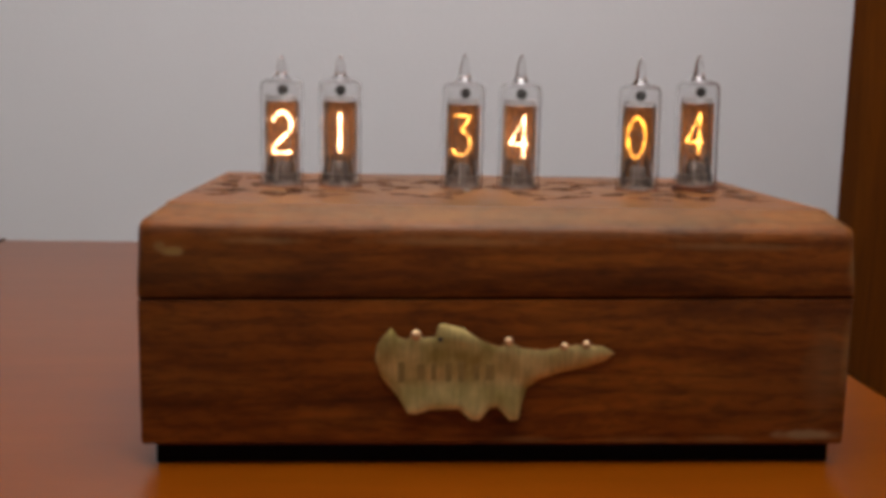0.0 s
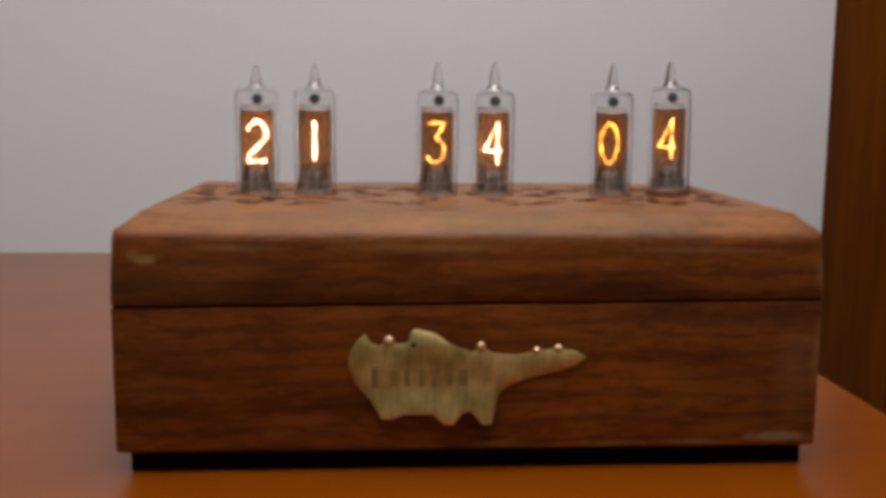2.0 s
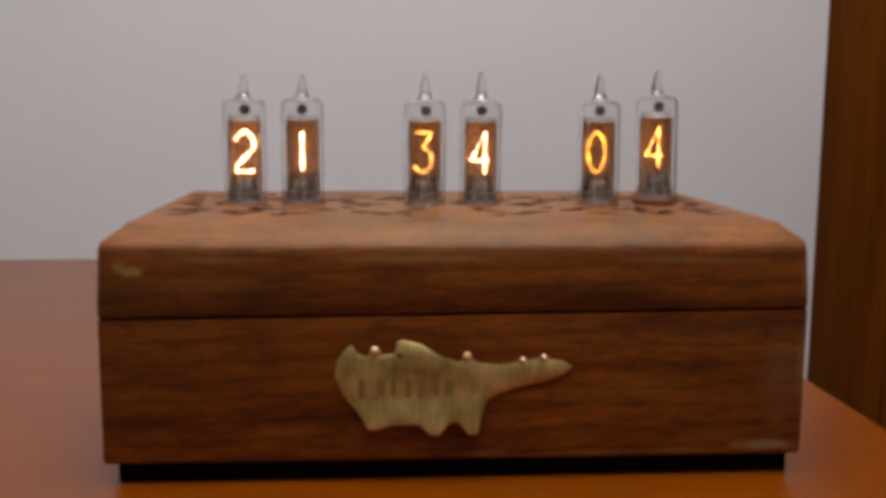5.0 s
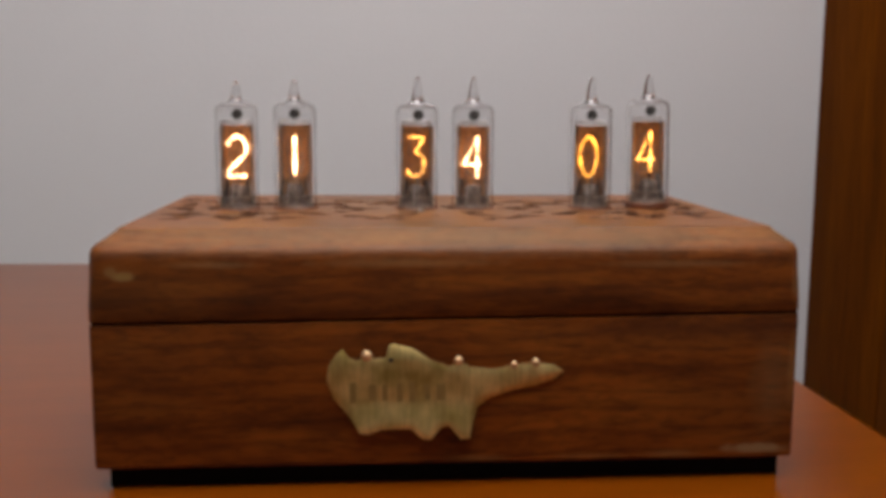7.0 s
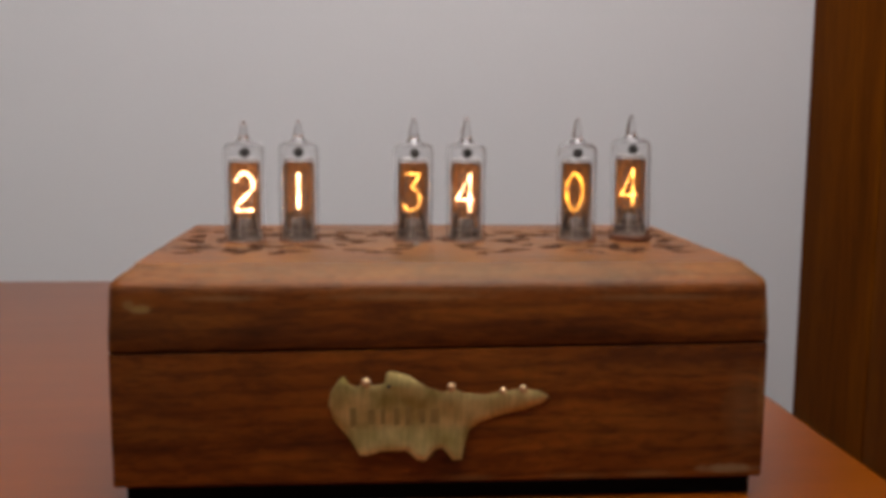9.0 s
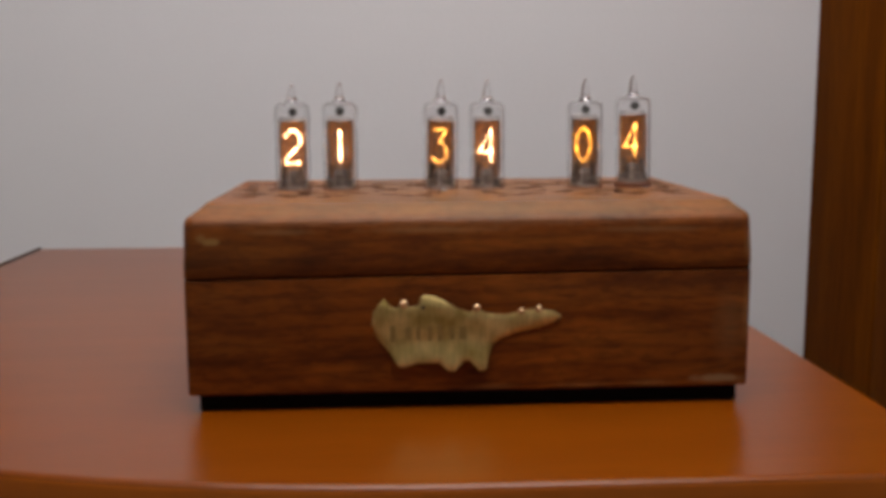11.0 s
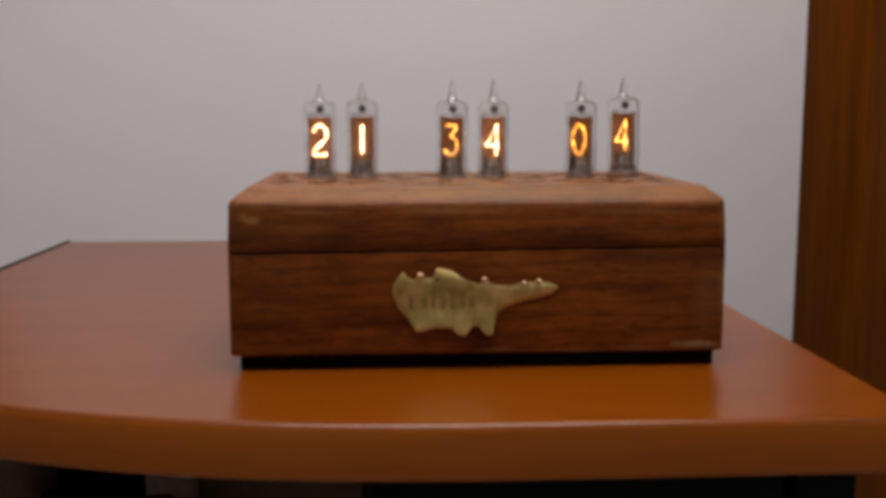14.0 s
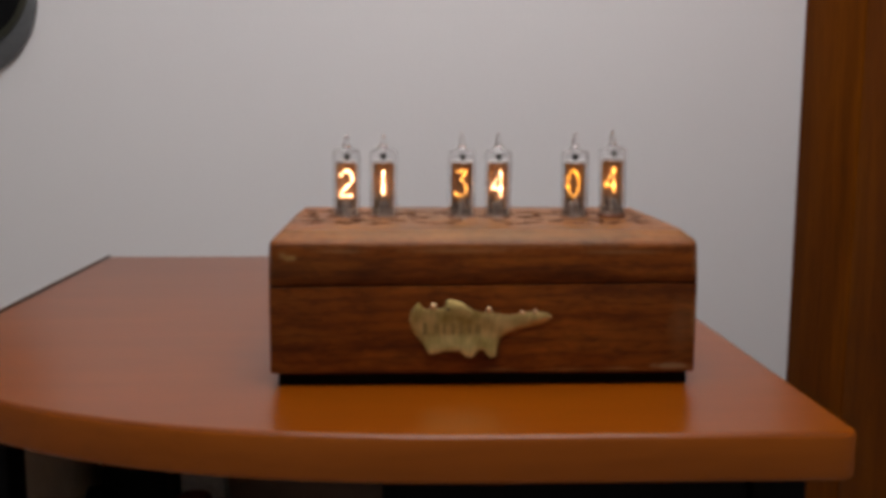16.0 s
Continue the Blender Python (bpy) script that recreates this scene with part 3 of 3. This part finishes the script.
def strokes(sign):
    """Centre lines of a digit in a cell 1 wide and 1 high, middle at 0."""
    def arc(cx, cy, rx, ry, a0, a1, n=14):
        return [(cx + rx * math.cos(radians(a0 + (a1 - a0) * k / n)), cy + ry * math.sin(radians(a0 + (a1 - a0) * k / n))) for k in range(n + 1)]
    if sign == "1":
        return [[(0, -0.5), (0, 0.5)]]
    if sign == "2":
        return [arc(0, 0.20, 0.46, 0.30, 165, -30) + [(-0.40, -0.34), (-0.46, -0.49), (0.46, -0.49)]]
    if sign == "3":
        return [[(-0.45, 0.49), (0.42, 0.49), (-0.06, 0.10)] + arc(-0.04, -0.19, 0.48, 0.30, 82, -150)]
    if sign == "4":
        return [[(0.22, -0.52), (0.22, 0.52), (-0.48, -0.20), (0.40, -0.20)]]
    if sign == "5":
        return [[(0.42, 0.49), (-0.34, 0.49), (-0.42, 0.02)] + arc(-0.02, -0.18, 0.46, 0.31, 128, -150)]
    return [arc(0, 0, 0.44, 0.5, 90, 450, 36)]


def digit_bm(sign, width, height, wire):
    bm = bmesh.new()
    sides = 8
    for line in strokes(sign):
        pts = [Vector((x * width, 0, z * height)) for x, z in line]
        closed = (pts[0] - pts[-1]).length < 1e-6
        if closed:
            pts = pts[:-1]
        rings = []
        for k, p in enumerate(pts):
            a = pts[k - 1] if (k or closed) else p
            b = pts[(k + 1) % len(pts)] if (k + 1 < len(pts) or closed) else p
            along = (b - a).normalized()
            side = along.cross(Vector((0, 1, 0))).normalized()
            rings.append([bm.verts.new(p + wire * (math.cos(2 * math.pi * i / sides) * side + math.sin(2 * math.pi * i / sides) * Vector((0, 0.6, 0)))) for i in range(sides)])
        pairs = list(zip(rings, rings[1:])) + ([(rings[-1], rings[0])] if closed else [])
        for a, b in pairs:
            for i in range(sides):
                bm.faces.new((a[i], a[(i + 1) % sides], b[(i + 1) % sides], b[i]))
        if not closed:
            bm.faces.new(rings[0][::-1])
            bm.faces.new(rings[-1])
    bmesh.ops.recalc_face_normals(bm, faces=bm.faces)
    return bm


def tube(x, y, sign, glow, lean=0.0, twist=0.0, rise=0.0, aside=0.0, tip=1.0):
    """One digit tube; heights are above the table top."""
    r = 0.0065
    outer = [(0, 0.0655), (r, 0.0655), (r, 0.0955), (r * 0.985, 0.0972), (r * 0.92, 0.0984), (r * 0.72, 0.0992), (r * 0.48, 0.0995), (0.0023, 0.0999),
             (0.0016, 0.1010), (0.0014, 0.1028), (0.0011, 0.1046), (0.0007, 0.1062), (0.0003, 0.1071), (0, 0.1073)]
    outer = [(a, z if z < 0.0999 else 0.0999 + tip * (z - 0.0999)) for a, z in outer]
    w = 0.00025
    inside = [(0, 0.0663), (r - w, 0.0663)] + [(a - w, z - w) for a, z in outer[2:7]] + [(0.0010, 0.0996), (0.0005, 0.1004), (0, 0.1008)]
    bm = lathe_bm(outer, 40)
    hollow = lathe_bm(inside, 40)
    bmesh.ops.reverse_faces(hollow, faces=hollow.faces)
    me = bpy.data.meshes.new("tmp")
    hollow.to_mesh(me)
    hollow.free()
    bm.from_mesh(me)
    bpy.data.meshes.remove(me)
    t = part("digit_tube", bm, M_GLASS, clock, "clear glass digit tube")
    t.visible_shadow = False
    t.matrix_local = pose(x, y, rise, 0, lean, twist) if not lean else Matrix.Translation((x, y, rise)) @ Matrix.Translation((0, 0, 0.066)) @ pose(0, 0, 0, 0, lean, twist) @ Matrix.Translation((0, 0, -0.066))
    # anode cage: a half shell open to the front, with a frame
    shell = bmesh.new()
    cage = 0.0050
    cols = []
    for k in range(19):
        a = radians(-14 + 208 * k / 18)
        cols.append([shell.verts.new((cage * math.cos(a), cage * math.sin(a), z)) for z in (0.0710, 0.0925)])
    for a, b in zip(cols, cols[1:]):
        shell.faces.new((a[0], b[0], b[1], a[1]))
    bmesh.ops.solidify(shell, geom=list(shell.faces), thickness=0.0003)
    part("anode_cage", shell, M_CAGE, t, "metal cage round the digit, its glow painted in orange")
    for name, z0, z1, rad, mat in (("top_spacer", 0.0929, 0.0943, 0.0047, M_CERAMIC), ("bottom_spacer", 0.0702, 0.0708, 0.0053, M_DARKSTEM)):
        part(name, lathe_bm([(0, z0), (rad, z0), (rad, z1), (0, z1)], 28), mat, t)
    for s in (-1, 1):
        part("support_rod", lathe_bm([(0, 0.0668), (0.0004, 0.0668), (0.0004, 0.0929), (0, 0.0929)], 8, (s * 0.0044, 0.0008)), M_STEEL, t)
    g = lathe_bm([(0, -0.0006), (0.0015, -0.0006), (0.0017, 0), (0.0015, 0.0006), (0, 0.0006)], 20)
    g.transform(Matrix.Translation((0.0002, -0.0015, 0.0960)) @ Matrix.Rotation(radians(88), 4, "X"))
    part("getter", g, M_GETTER, t, "small black getter disc")
    part("stem", lathe_bm([(0, 0.0665), (0.0058, 0.0665), (0.0056, 0.0676), (0.0051, 0.0690), (0.0049, 0.0701), (0, 0.0701)], 24), M_DARKSTEM, t)
    # ring made up for the tube foot's reflection in the lid
    part("collar", lathe_bm([(0.0066, 0.0660), (0.0070, 0.0660), (0.0069, 0.0674), (0.0066, 0.0677), (0.0066, 0.0660)], 32), M_FOOT_RING, t, "thin brown ring added for the reflection at the tube foot")
    part("insulator", lathe_bm([(0, 0.0709), (0.0026, 0.0709), (0.0028, 0.0716), (0.0027, 0.0735), (0.0020, 0.0745), (0, 0.0745)], 20), M_DARKSTEM, t)
    for k in range(13):
        a = radians(360 * k / 13 + 7 * math.sin(k * 2.3 + x * 900))
        foot, head = Vector((0.0054 * math.cos(a), 0.0054 * math.sin(a), 0.0690)), Vector((0.0040 * math.cos(a), 0.0040 * math.sin(a), 0.0752 + 0.0009 * ((k * 5) % 3)))
        wire = lathe_bm([(0, 0), (0.00026, 0), (0.00026, 1), (0, 1)], 6)
        wire.transform(Matrix.Translation(foot) @ (head - foot).to_track_quat("Z", "Y").to_matrix().to_4x4() @ Matrix.Diagonal((1, 1, (head - foot).length, 1)))
        part("lead_wire", wire, (M_LEAD, M_STEM, M_GETTER)[k % 3], t)
    spare = [c for c in "50324" if c != sign]
    for k, away in enumerate((-0.0021, 0.0006, 0.0018)):
        d = digit_bm(spare[k], 0.0057, 0.0118, 0.00016)
        d.transform(Matrix.Translation((aside, away, 0.0832)))
        part("unlit_digit", d, M_STEM, t, "thin dark unlit numeral")
    d = digit_bm(sign, 0.0059, 0.0121, 0.00050 if glow == "bright" else 0.00047)
    d.transform(Matrix.Translation((aside, -0.0008, 0.0832)))
    part("lit_digit", d, M_DIGIT[glow], t, "glowing orange numeral " + sign)


TUBES = ((0.0294, "2", "bright", 0.0, 8, 0.0, 0.0, 0.84), (0.0470, "1", "bright", 0.0, -6, 0.0002, 0.0, 0.88),
         (0.0843, "3", "warm", 0.3, 4, 0.0, -0.0003, 1.06), (0.1018, "4", "bright", 0.0, 0, 0.0, 0.0, 1.07),
         (0.1390, "0", "dim", -0.4, -10, 0.0002, -0.0006, 1.05), (0.1574, "4", "warm", -1.0, 6, 0.0017, -0.0007, 1.0))
for x, sign, glow, lean, twist, rise, aside, tip in TUBES:
    tube(x, 0.0595, sign, glow, lean, twist, rise, aside, tip)
